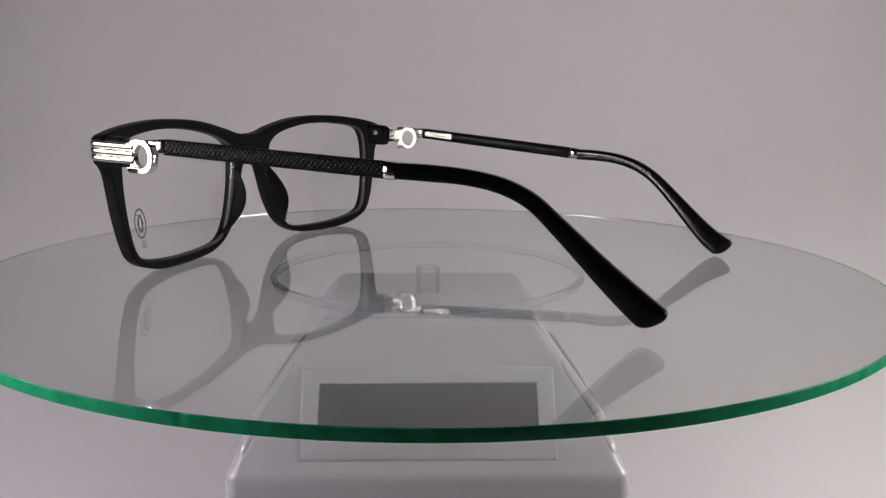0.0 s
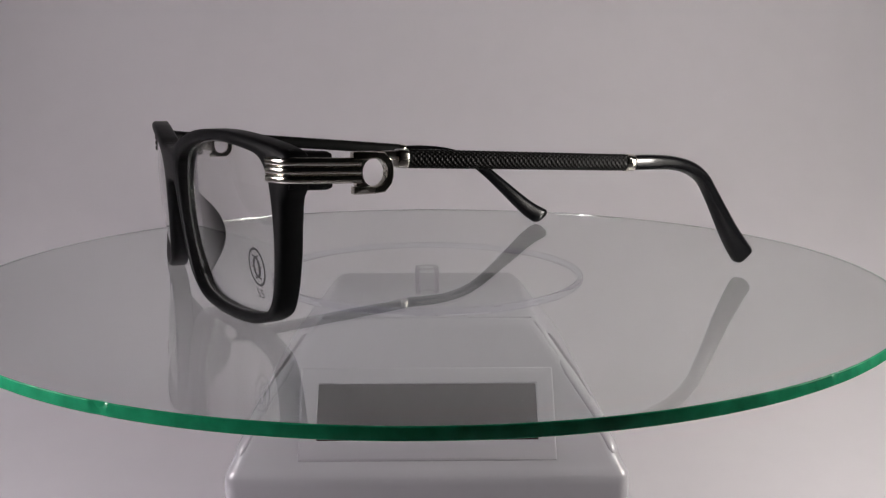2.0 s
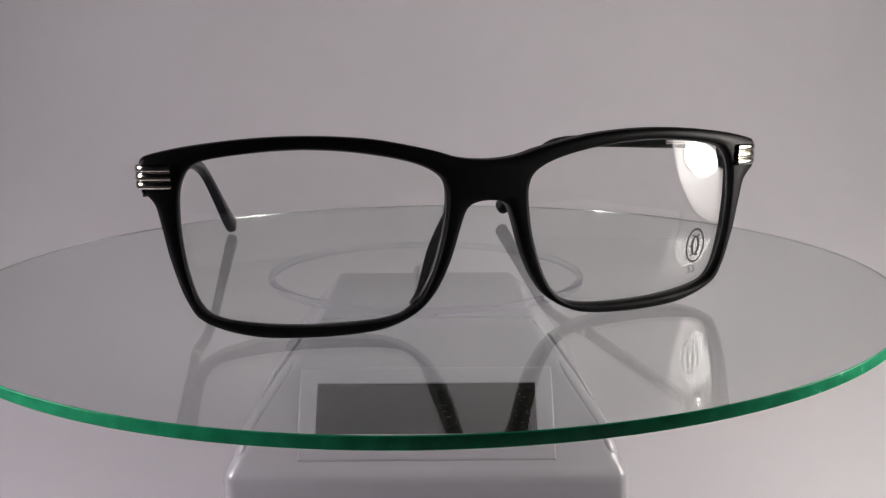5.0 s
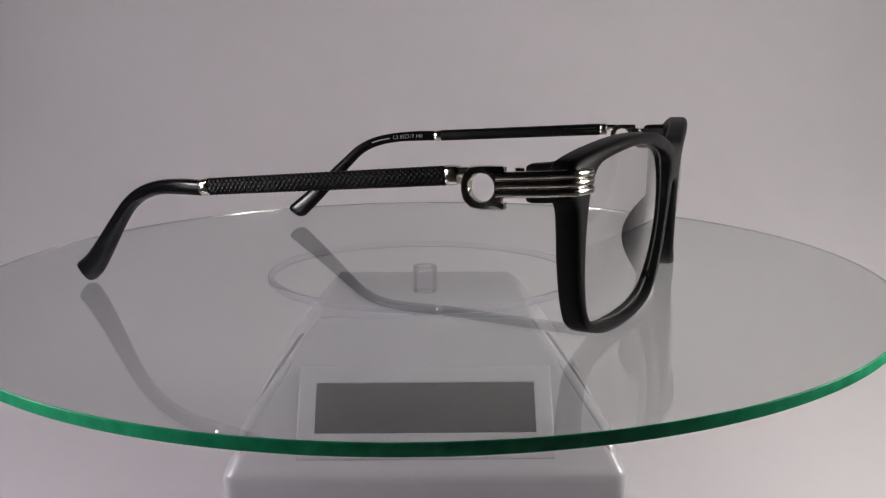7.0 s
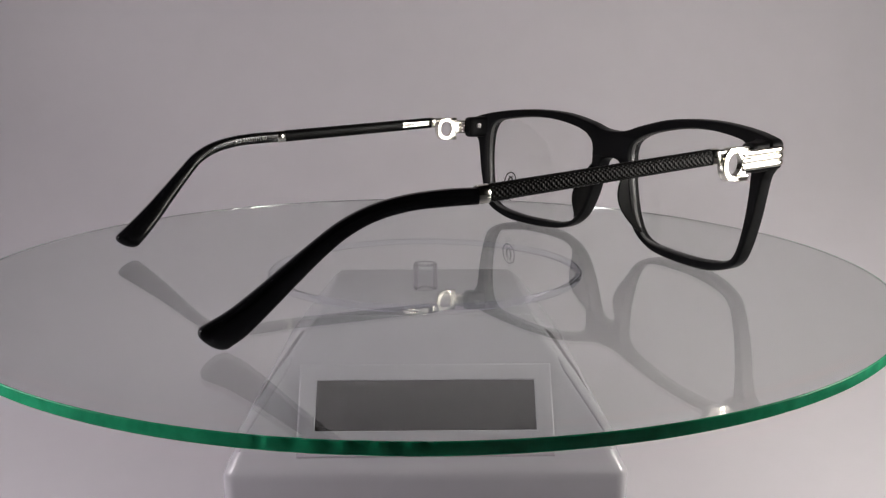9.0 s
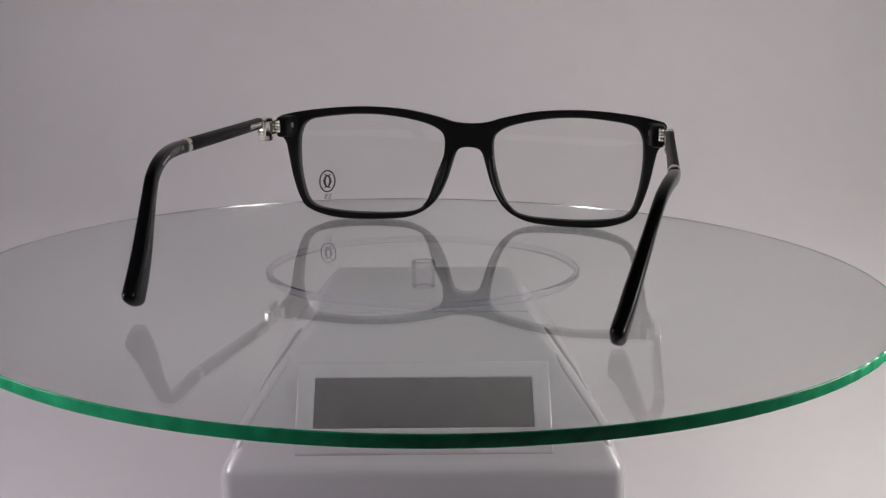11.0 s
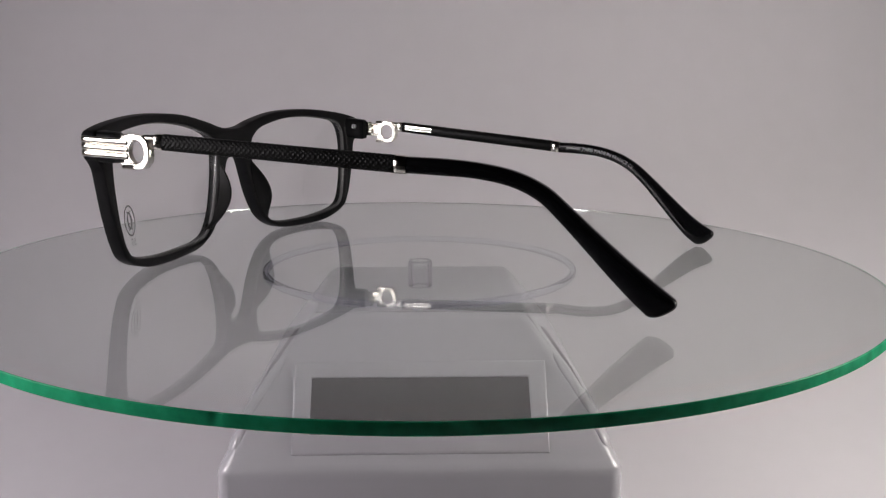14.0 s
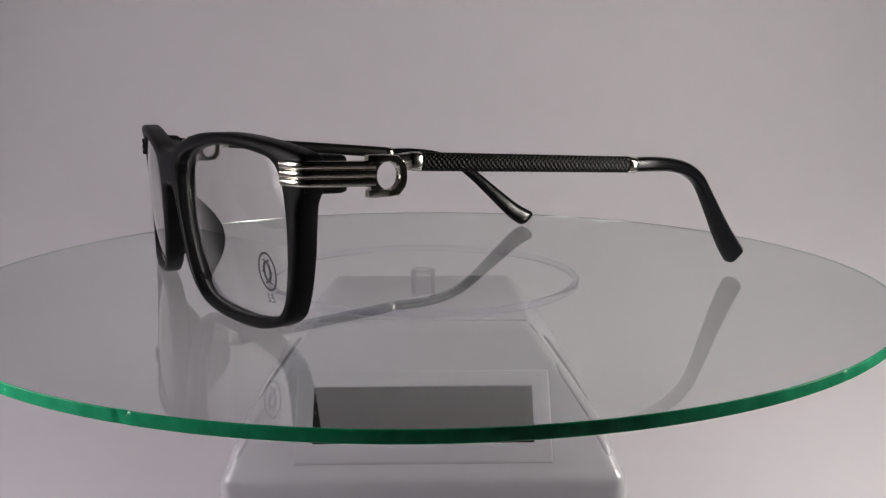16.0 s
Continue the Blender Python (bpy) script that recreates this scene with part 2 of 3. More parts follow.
def build_base():
    base = tagged(new("turntable"), "white plastic solar turntable with sloping sides under a glass disc", "turntable")
    # square tower: half width and height, from the box up to the plateau
    prof = [(52.0, FLOOR + 0.2), (51.7, -46.5), (51.6, -45.0), (51.2, -43.9), (50.3, -42.6), (49.4, -41.2), (46.2, -36.2), (38.3, -25.2), (30.2, -13.8), (28.8, -11.9), (27.2, -11.2)]
    broad = [0, 0, 0, 0, 0.2, 0.4, 1.4, 1.6, 1.2, 1.0, 1.0]
    n = 8
    rows = []
    for (w, z), more in zip(prof, broad):
        r = 3.6
        ring = []
        for cx, cy, a0 in ((1, 1, 0), (-1, 1, 90), (-1, -1, 180), (1, -1, 270)):
            for k in range(n):
                a = radians(a0 + 90 * k / (n - 1))
                ring.append((cx * (w + more - r) + r * math.cos(a), cy * (w - r) + r * math.sin(a), z))
        rows.append(ring)
    bm = bmesh.new()
    grid_faces(bm, rows, close_v=True, cap=True)
    part("body", bm, M_PLASTIC, base)
    bm = bmesh.new()
    box(bm, (-28.5, -27.6, -11.6), (28.5, 27.6, -10.9), 0.3)
    part("top_plate", bm, M_PLASTIC, base, "flat white top plate")
    # the sloping front carries a raised bezel and the solar cell
    y0, z0, y1, z1 = -39.4, -25.6, -47.0, -36.3
    run = Vector((0, y1 - y0, z1 - z0)).normalized()
    out = Vector((0, run.z, -run.y))
    if out.y > 0:
        out = -out
    mat = Matrix(((1, run.x, out.x, 0), (0, run.y, out.y, y0), (0, run.z, out.z, z0), (0, 0, 0, 1)))
    L = (Vector((0, y1, z1)) - Vector((0, y0, z0))).length
    bm = bmesh.new()
    rows = []
    for grow, h in ((0.0, -1.5), (0.0, 0.3), (0.15, 0.46), (0.5, 0.55), (3.9, 0.55), (4.3, 0.45), (4.6, 0.2), (4.75, -1.5)):
        k = grow / 4.75
        rows.append([(-28.3 - grow, -4.4 * k, h), (28.3 + grow, -4.4 * k, h), (28.3 + grow, L + 5.2 * k, h - 0.28 * max(0, grow - 1)), (-28.3 - grow, L + 5.2 * k, h - 0.28 * max(0, grow - 1))])
    grid_faces(bm, rows, close_v=True)
    bmesh.ops.transform(bm, matrix=mat, verts=bm.verts)
    part("bezel", bm, M_PLASTIC, base)
    bm = bmesh.new()
    box(bm, (-28.3, 0.1, -1), (28.3, L - 0.1, 0.35), 0.1)
    bmesh.ops.transform(bm, matrix=mat, verts=bm.verts)
    part("solar_panel", bm, M_CELL, base, "dark speckled solar cell")
    # rounded ribs run up the slanting front corners; grey strips beside them paint a groove's shade
    for s in (-1, 1):
        bm = bmesh.new()
        line = spline([(s * 48.6, -47.7, -42.0), (s * 46.4, -44.8, -36.9), (s * 38.8, -37.0, -25.9), (s * 35.0, -33.4, -20.7)], 24)
        sweep(bm, line, [1.0, 2.4, 3.4] + [3.9] * 17 + [3.4, 3.0, 2.2, 1.0], [0.4, 1.2, 1.8] + [2.1] * 17 + [2.2, 2.0, 1.5, 0.6], 20, 2.4, up=(1, s, 0))
        part("corner_rib", bm, M_PLASTIC, base)
        bm = bmesh.new()
        sweep(bm, spline([(s * 35.0, -33.2, -20.3), (s * 30.9, -29.2, -14.7), (s * 29.3, -27.8, -12.4)], 12), 1.0, 0.9, 10, 2, up=(1, s, 0))
        part("corner_line", bm, M_SHINY, base)
        # strip laid on the side, its dark colour in place of shade; nothing is cut
        bm = bmesh.new()
        sweep(bm, spline([(s * 33.2, -27.0, -15.8), (s * 36.5, -29.8, -20.4), (s * 41.4, -34.6, -27.2), (s * 43.4, -37.4, -30.0)], 16), [0.3] + [1.5] * 10 + [1.2, 0.9, 0.7, 0.5, 0.2], 0.8, 8, 2)
        part("corner_groove", bm, M_GROOVE_SHADE, base)
    return base


def build_hub(base):
    bm = bmesh.new()
    lathe(bm, [(45.2, -3.8), (46.3, -3.85), (46.7, -4.2), (46.7, -5.2), (46.3, -5.65), (45.2, -5.7), (44.9, -4.7), (45.2, -3.8)], 160)
    hub = part("hub", bm, M_HUB, base, "clear acrylic hub plate under the glass")
    hub.visible_shadow = False
    bm = bmesh.new()
    lathe(bm, [(2.4, -2.9), (3.3, -2.9), (3.7, -3.3), (3.7, -10.5), (3.3, -10.88), (2.4, -10.88), (2.4, -2.9)], 40)
    p = part("spindle", bm, M_SPINDLE, hub)
    p.visible_shadow = False
    return hub


def build_disc():
    disc = tagged(new("glass_disc"), "clear round glass disc with a green edge", "glass disc")
    n = 360
    bm = bmesh.new()
    ch = 0.18
    chips = ((-165.6, 0.8, 0.6), (-105.6, 0.5, 0.3), (25.8, 0.6, 0.25), (28.4, 0.9, 0.32), (31.0, 0.7, 0.22), (33.1, 1.1, 0.4), (35.7, 0.7, 0.3), (37.6, 0.5, 0.2))

    def bite(deg):
        e = 0.0
        for at, half, depth in chips:
            d = abs((deg - at + 180) % 360 - 180) / half
            if d < 1:
                e = max(e, depth * (1 - d * d))
        return e
    rim = 0.3
    top, bot = bm.verts.new((0, 0, 0)), bm.verts.new((0, 0, -DISC_T))
    vs = []
    for k in range(n):
        a = 2 * math.pi * k / n
        r = DISC_R - rim - 0.02
        vs.append([bm.verts.new((r * math.cos(a), r * math.sin(a), z)) for z in (0, -DISC_T)])
    for k in range(n):
        v, w = vs[k], vs[(k + 1) % n]
        bm.faces.new((top, v[0], w[0]))
        bm.faces.new((bot, v[1], w[1]))
        bm.faces.new((v[0], v[1], w[1], w[0]))
    p = part("pane", bm, M_GLASS, disc, "clear glass pane")
    p.visible_shadow = False
    # ground green edge, with a few small chips
    bm = bmesh.new()
    rows = []
    n = 1440
    for k in range(n):
        a = 2 * math.pi * k / n
        b = bite(math.degrees(a)) + 0.05 * noise.noise((90 * math.cos(a), 90 * math.sin(a), 0))
        r0 = DISC_R - b
        low = 0.5 * b
        ring = [(DISC_R - rim, -0.01), (r0 - ch, -0.005), (r0, -ch - low * 0.2), (DISC_R + 0.05 - 0.5 * b, -DISC_T / 2), (DISC_R - 0.2 * b, -DISC_T + ch), (DISC_R - 0.2 * b - ch, -DISC_T + 0.005), (DISC_R - rim, -DISC_T + 0.01)]
        rows.append([(r * math.cos(a), r * math.sin(a), z) for r, z in ring])
    vs = grid_faces(bm, rows, close_u=True, close_v=True)
    bm.faces.ensure_lookup_table()
    per = len(rows[0])
    for k in range(n):
        if bite(360 * k / n) > 0.14:
            for j in range(0, 2):
                bm.faces[k * per + j].material_index = 1
    part("ground_edge", bm, M_EDGE, disc, "green ground edge with small chips", mats=(M_CHIP,))
    # a few specks of dust and a faint scuff lie on the glass
    bm = bmesh.new()
    rnd = random.Random(5)
    for k in range(26):
        r, a = DISC_R * 0.95 * math.sqrt(rnd.random()), rnd.uniform(0, 2 * math.pi)
        size = rnd.uniform(0.12, 0.32)
        m = Matrix.Translation((r * math.cos(a), r * math.sin(a), 0.02 + size * 0.15)) @ pose(0, 0, 0, 0, 0, rnd.uniform(0, 180)) @ Matrix.Diagonal((size * rnd.uniform(1, 2.2), size, size * 0.3, 1))
        bmesh.ops.create_icosphere(bm, subdivisions=1, radius=0.5, matrix=m)
    tagged(part("dust", bm, M_DUST, disc, "scattered grey dust specks"), kind="stuff")
    return disc


# ---- eyeglasses (x across the front, y from front to temple tips, z up from the disc) ----
BOW = 0.0017
EYE_C = (36.5, 20.5)
OUTER = [(0, 36.9), (6.4, 37.5), (12.3, 39.2), (24, 41.6), (36, 42.5), (48, 42.3), (60.4, 41.0), (68.5, 39.4), (70.6, 38.2), (70.8, 34.5), (70.2, 32.0), (68.2, 29.2),
         (67.2, 24.5), (65.8, 17.0), (63.2, 8.6), (59.7, 4.0), (50.3, 0.75), (37.8, 0.0), (25.3, 0.7), (18.8, 2.6), (14.2, 5.6), (11.0, 9.8), (8.4, 15.4), (6.4, 22), (5.5, 24.9), (4.6, 26.7), (2.9, 27.8), (0, 28.2)]
INNER = [(62.9, 33.5), (60.4, 37.2), (54.6, 38.8), (42, 40.0), (30, 39.5), (18.0, 37.3), (11.4, 34.6), (9.1, 31.2), (9.3, 25), (10.6, 18.2), (13.4, 10.2), (17.3, 5.0), (23, 3.0),
         (33.5, 2.4), (45, 2.7), (56, 4.4), (60.2, 7.4), (62.3, 13.5), (63.4, 21), (63.6, 28)]


PANTO = 0.05


def front_y(x, z=35.0):
    """Front surface: bowed across, its top leaning slightly forward."""
    return BOW * x * x - 1.3 - PANTO * (z - 20.0)


def by_angle(poly, angles, centre):
    """Where rays from centre at the angles meet the closed polygon."""
    p = np.array(poly) - centre
    q = np.roll(p, -1, 0)
    found = []
    for a in angles:
        d = np.array((math.cos(a), math.sin(a)))
        best = 0
        for u, v in zip(p, q):
            e = v - u
            den = d[0] * e[1] - d[1] * e[0]
            if abs(den) < 1e-12:
                continue
            s = (u[0] * e[1] - u[1] * e[0]) / den
            w = (u[0] * d[1] - u[1] * d[0]) / den
            if s > best and -1e-9 <= w <= 1 + 1e-9:
                best = s
        found.append(np.array(centre) + d * best)
    return np.array(found)


def build_front(parent):
    n = 240
    inner = spline(INNER, 400, closed=True)
    arc = spline([(-6.4, 37.5)] + OUTER + [(-2.9, 27.8)], 700)
    arc = arc[arc[:, 0] > -0.001]
    outer = np.concatenate([[(0.0, arc[0][1])], arc, [(0.0, arc[-1][1])]])
    ang = np.linspace(0, 2 * math.pi, n, endpoint=False)
    hub_c = (36.5, 30.0)
    seams = [math.atan2(q[1] - hub_c[1], q[0] - hub_c[0]) % (2 * math.pi) for q in (outer[0], outer[-1])]
    ang = np.array(sorted(set(ang) | set(seams) | set(np.linspace(radians(165.3), radians(201.7), 60))))
    n = len(ang)
    pi_, po = by_angle(inner, ang, hub_c), by_angle(outer, ang, hub_c)
    fine = spline([(-6.4, 37.5)] + OUTER + [(-2.9, 27.8)], 5000)
    fine = fine[fine[:, 0] > -0.5]
    full = np.concatenate([fine, fine * (-1, 1)])
    hole = spline(INNER, 4000, closed=True)

    def drop(q, line, e, deep):
        d = min(1.0, np.sqrt(((line - q) ** 2).sum(1).min()) / e)
        return deep * (1 - math.sqrt(max(0.0, 1 - (1 - d) ** 2)))
    bm = bmesh.new()
    for s in (1, -1):
        rows = []
        for k in range(n):
            a, b = pi_[k], po[k]
            wid = np.linalg.norm(b - a)
            u = (b - a) / wid
            deep = 5.0 + 0.6 * max(0.0, 1 - b[0] / 12.0)
            e = min(1.1, wid * 0.4)
            at = [0.0, 0.1 * e, 0.25 * e, 0.5 * e, e, 0.5 * wid, wid - e, wid - 0.5 * e, wid - 0.25 * e, wid - 0.1 * e, wid]
            row = []
            for d in at:
                q = a + u * d
                y = drop(q, hole, 0.9, 0.9) + drop(q, full, 1.3, 1.2)
                row.append((s * q[0], front_y(q[0], q[1]) + y, q[1]))
            for d in reversed(at):
                q = a + u * d
                y = deep - drop(q, hole, 0.6, 0.5) - drop(q, full, 0.9, 0.8)
                row.append((s * q[0], front_y(q[0], q[1]) + y, q[1]))
            rows.append(row)
        grid_faces(bm, rows, close_u=True, close_v=True)
    bmesh.ops.remove_doubles(bm, verts=bm.verts, dist=0.004)
    bmesh.ops.delete(bm, geom=[f for f in bm.faces if all(abs(v.co.x) < 0.003 for v in f.verts)], context="FACES")
    # end pieces run back along both temples
    for s in (1, -1):
        low = 0.0 if s > 0 else 0.5
        pts = [(s * 66.9, 7.6, 35.3), (s * 67.1, 9.5, 35.2 - 0.3 * low), (s * 67.4, 12.0, 35.05 - 0.7 * low), (s * 67.6, 15.6, 34.95 - low), (s * 67.65, 16.3, 34.95 - low)]
        sweep(bm, spline(pts, 12), [7.6, 7.4, 7.0, 6.6, 6.2, 5.8, 5.5, 5.2, 5.0, 4.8, 4.6, 4.0], [8.1, 8.1, 8.0, 7.9, 7.8, 7.8, 7.75, 7.75, 7.7, 7.7, 7.6, 6.9], 28, 4.6)
    return part("front_frame", bm, M_MATTE, parent, "matte black rectangular full-rim front")


LENS_R = 111.0


def lens_y(x, z, back=0.0):
    """Front surface of one lens; its sphere leans with the bow of the frame."""
    dx, dz = x - EYE_C[0], z - EYE_C[1]
    return front_y(EYE_C[0], EYE_C[1]) + 0.2 + 0.14 * dx - 0.064 * dz + LENS_R - math.sqrt(LENS_R ** 2 - dx * dx - dz * dz) + back


def build_lenses(parent):
    n, m = 96, 24
    inner = spline(INNER, 400, closed=True)
    edge = by_angle(inner, np.linspace(0, 2 * math.pi, n, endpoint=False), EYE_C)
    made = []
    for s in (1, -1):
        bm = bmesh.new()
        sheets = []
        for back in (0.0, 1.4):
            c = bm.verts.new((s * EYE_C[0], lens_y(*EYE_C, back), EYE_C[1]))
            rings = [[c] * n]
            for r in range(1, m + 1):
                ring = []
                for k in range(n):
                    d = edge[k] - EYE_C
                    q = np.array(EYE_C) + d * (r / m) * (1 + 0.5 / np.linalg.norm(d))
                    ring.append(bm.verts.new((s * q[0], lens_y(q[0], q[1], back), q[1])))
                rings.append(ring)
            sheets.append(rings)
            for r in range(m):
                for k in range(n):
                    j = (k + 1) % n
                    if r == 0:
                        bm.faces.new((rings[0][0], rings[1][k], rings[1][j]))
                    else:
                        bm.faces.new((rings[r][k], rings[r + 1][k], rings[r + 1][j], rings[r][j]))
        for k in range(n):
            j = (k + 1) % n
            bm.faces.new((sheets[0][m][k], sheets[0][m][j], sheets[1][m][j], sheets[1][m][k]))
        ob = part("lens", bm, M_LENS, parent, "clear demo lens with a printed oval mark and size" if s > 0 else "clear demo lens")
        ob.visible_shadow = False
        made.append(ob)
    bead = by_angle(spline(INNER, 2000, closed=True), np.linspace(0, 2 * math.pi, 200, endpoint=False), EYE_C)
    for s, lens in zip((1, -1), made):
        bm = bmesh.new()
        rows = []
        for k in range(200):
            d = bead[k] - EYE_C
            d = d / np.linalg.norm(d)
            row = []
            for j in range(8):
                a = 2 * math.pi * j / 8
                q = bead[k] + d * (0.28 * math.cos(a) - 0.05)
                row.append((s * q[0], lens_y(q[0], q[1], 0.7) + 0.95 * math.sin(a), q[1]))
            rows.append(row)
        grid_faces(bm, rows, close_u=True, close_v=True)
        part("lens_edge", bm, M_LENSEDGE, lens, "polished dark lens groove")
    # printed mark: an oval ring round two mirrored arcs, and the size
    lens = made[0]
    bm = bmesh.new()

    def strip(pts, w, closed=False):
        p = np.array(pts, float)
        rows = []
        for i in range(len(p)):
            t = p[(i + 1) % len(p)] - p[i - 1] if closed else p[min(i + 1, len(p) - 1)] - p[max(i - 1, 0)]
            t /= np.linalg.norm(t)
            nn = np.array((-t[1], t[0])) * (w[i] if hasattr(w, "__len__") else w) / 2
            rows.append([(q[0], lens_y(q[0], q[1]) - 0.03, q[1]) for q in (p[i] - nn, p[i] + nn)])
        grid_faces(bm, rows, close_u=closed)
    cx, cz = 54.2, 14.0
    strip([(cx + 2.75 * math.cos(a), cz + 4.0 * math.sin(a)) for a in np.linspace(0, 2 * math.pi, 48, endpoint=False)], 0.52, True)
    for s in (1, -1):
        a = np.linspace(radians(-62), radians(62), 17)
        strip([(cx + s * (-0.75 + 1.75 * math.cos(q)), cz + 2.55 * math.sin(q)) for q in a], [0.42 + 0.40 * math.cos(q) for q in a])
        strip([(cx - 1.2, cz + s * 2.55), (cx, cz + s * 2.2), (cx + 1.2, cz + s * 2.55)], 0.36)
        strip([(cx + s * 1.0, cz), (cx + s * 1.75, cz)], 0.4)
    part("oval_mark", bm, M_INK, lens, "printed black oval mark")
    num = text_mesh("size_number", "55", 2.8, M_GREYINK, lens, Matrix.Identity(4), "printed grey number 55")
    for v in num.data.vertices:
        x, z = 53.8 + v.co.x / MM, 8.0 + v.co.y / MM
        v.co = Vector((x, lens_y(x, z) - 0.03, z)) * MM


def build_nose_pads(parent):
    edge = spline([(8.4, 26.5), (8.6, 24), (9.4, 19), (11.2, 13.5), (13.8, 8.8), (16.5, 6.0)], 26)
    for s in (1, -1):
        bm = bmesh.new()
        rows = []
        for i, q in enumerate(edge):
            f = i / (len(edge) - 1)
            reach = 3.0 + 5.6 * math.sin(math.pi * min(1, max(0, f)) ** 0.9) ** 1.2
            th = 1.5
            x, z = q[0] - 1.0, q[1]
            lean = 0.22 * reach
            row = []
            for d, o in ((0.6, 0), (0.85, 0.1), (0.97, 0.35), (1.0, 0.75), (0.97, 1.15), (0.8, 1.5), (0.0, 1.5), (0.0, 0)):
                yy = 1.8 + d * reach
                row.append((s * (x + o * th / 1.5 + lean * d * d - 0.4), front_y(x, z) + yy, z))
            rows.append(row)
        grid_faces(bm, rows, close_v=True, cap=True)
        part("nose_pad", bm, M_PAD, parent, "moulded black nose pad")


def mirror(pts, s):
    return [(s * p[0], p[1], p[2]) for p in pts]


def build_temple(parent, s, side):
    """One side: metal bars round the corner, ring hinge, knurled rod, collar, curved tip."""
    z0, fall, cz = side["bar_z"], side["bar_fall"], side["ring_z"]
    # three bars wrap the corner and run back to the ring
    for k in range(3):
        z = z0 + 1.7 * (k - 1)
        f = front_y
        pts = [(64.6, f(64.6) - 0.2, z), (67.0, f(67) - 0.1, z), (69.0, f(69) + 0.25, z), (70.3, f(70) + 0.95, z), (70.9, f(70) + 2.1, z), (71.0, f(70) + 3.4, z - fall * 2),
               (70.9, 14, z - fall * 7), (70.8, 21.6, z - fall * 14.6)]
        bm = bmesh.new()
        sweep(bm, spline(mirror(pts, s), 44), 1.72, 1.5, 16, 2.8, up=(0, 0, 1))
        part("metal_bar", bm, M_CHROME, parent, "polished silver bar")
    # plate that backs the bars
    bm = bmesh.new()
    sweep(bm, mirror([(70.0, 8.5, z0 - 2.5 * fall), (70.0, 21.0, z0 - 15 * fall)], s), 1.3, 4.9, 16, 8)
    part("hinge_plate", bm, M_CHROME, parent)
    # horseshoe ring: two arms reach forward over the bars, the back is cut in flats
    cy, rh = 24.5, 2.75
    back = [(0.0, 4.2), (2.2, 4.0), (3.7, 2.4), (4.1, 0.9)]
    back = back + [(y, -z) for y, z in reversed(back)]
    shoe = [(-4.4, 2.75), (-4.55, 2.9), (-4.55, 4.05), (-4.4, 4.2)] + back + [(-4.4, -4.2), (-4.55, -4.05), (-4.55, -2.9), (-4.4, -2.75)]
    hole = [(-2.2, 2.6), (-2.2, 2.6), (-1.9, 2.6), (-1.5, 2.6)]
    hole = hole + [(rh * 0.94 * math.sin(q), rh * 1.03 * math.cos(q)) for q in np.linspace(0.1, math.pi - 0.1, 8)] + [(y, -z) for y, z in reversed(hole)]
    hole[0], hole[-1] = (-4.4, 2.7), (-4.4, -2.7)
    hole[1], hole[-2] = (-3.2, 2.68), (-3.2, -2.68)
    bm = bmesh.new()
    rows = []
    for (oy, oz), (iy, iz) in zip(shoe, hole):
        rows.append([(s * x, cy + iy + (oy - iy) * f, cz + iz + (oz - iz) * f)
                     for f, x in ((0, 69.7), (0, 71.5), (0.12, 71.75), (0.88, 71.75), (1, 71.5), (1, 69.7), (0.88, 69.5), (0.12, 69.5))])
    grid_faces(bm, rows, close_v=True, cap=True)
    # cheek between the arms, level with the bars, hollowed towards the hole
    rows = []
    for k in range(13):
        q = radians(-68 + 136 * k / 12)
        yi, zi = cy - rh * 0.94 * math.cos(q), cz + rh * 1.03 * math.sin(q)
        rows.append([(s * 69.7, yi, zi), (s * 71.2, yi, zi), (s * 71.2, cy - 3.9, zi), (s * 69.7, cy - 3.9, zi)])
    grid_faces(bm, rows, close_v=True, cap=True)
    part("hinge_ring", bm, M_CHROME, parent, "silver horseshoe ring hinge")
    # stacked barrels between end piece and ring on the inner side
    for k in range(4):
        bm = bmesh.new()
        lathe(bm, [(0.01, 33.1 + k * 1.1), (0.85, 33.1 + k * 1.1), (0.95, 33.3 + k * 1.1), (0.95, 33.95 + k * 1.1), (0.85, 34.1 + k * 1.1), (0.01, 34.1 + k * 1.1)], 16, centre=(s * 68.4, 17.8))
        part("hinge_barrel", bm, M_CHROME, parent)
    # screw on the inner face of the end piece
    bm = bmesh.new()
    lathe(bm, [(0.01, 0.35), (0.75, 0.3), (0.95, 0.1), (0.95, -0.4), (0.01, -0.4)], 20)
    bmesh.ops.transform(bm, matrix=pose(s * 64.7, 12.9, 35.6, 0, -90 * s, 0), verts=bm.verts)
    scr = part("screw", bm, M_SCREW, parent, "small cross-head screw")
    bm = bmesh.new()
    box(bm, (-0.6, -0.12, 0.3), (0.6, 0.12, 0.42))
    box(bm, (-0.12, -0.6, 0.3), (0.12, 0.6, 0.415))
    bmesh.ops.transform(bm, matrix=pose(s * 64.7, 12.9, 35.6, 0, -90 * s, 0), verts=bm.verts)
    part("cross_slot", bm, M_INK, scr)

    n_len, n_sec = 460, 64

    def knurl(i, k):
        a = k / n_sec
        outer = max(0.0, math.cos(2 * math.pi * a) * s + 0.55)
        u, v = i / (n_len - 1) * 62.0, a * 12
        w = abs(math.sin(math.pi * (u / 1.3 + v))) * abs(math.sin(math.pi * (u / 1.3 - v)))
        return 0.21 * min(1, outer * 1.6) * (w - 0.6)
    bm = bmesh.new()
    (ya, za), (yb, zb) = side["rod"]
    p0, p1 = np.array((s * 70.0, ya, za)), np.array((s * 66.6, yb, zb))
    path = [p0 + (p1 - p0) * f for f in np.linspace(0, 1, n_len)]
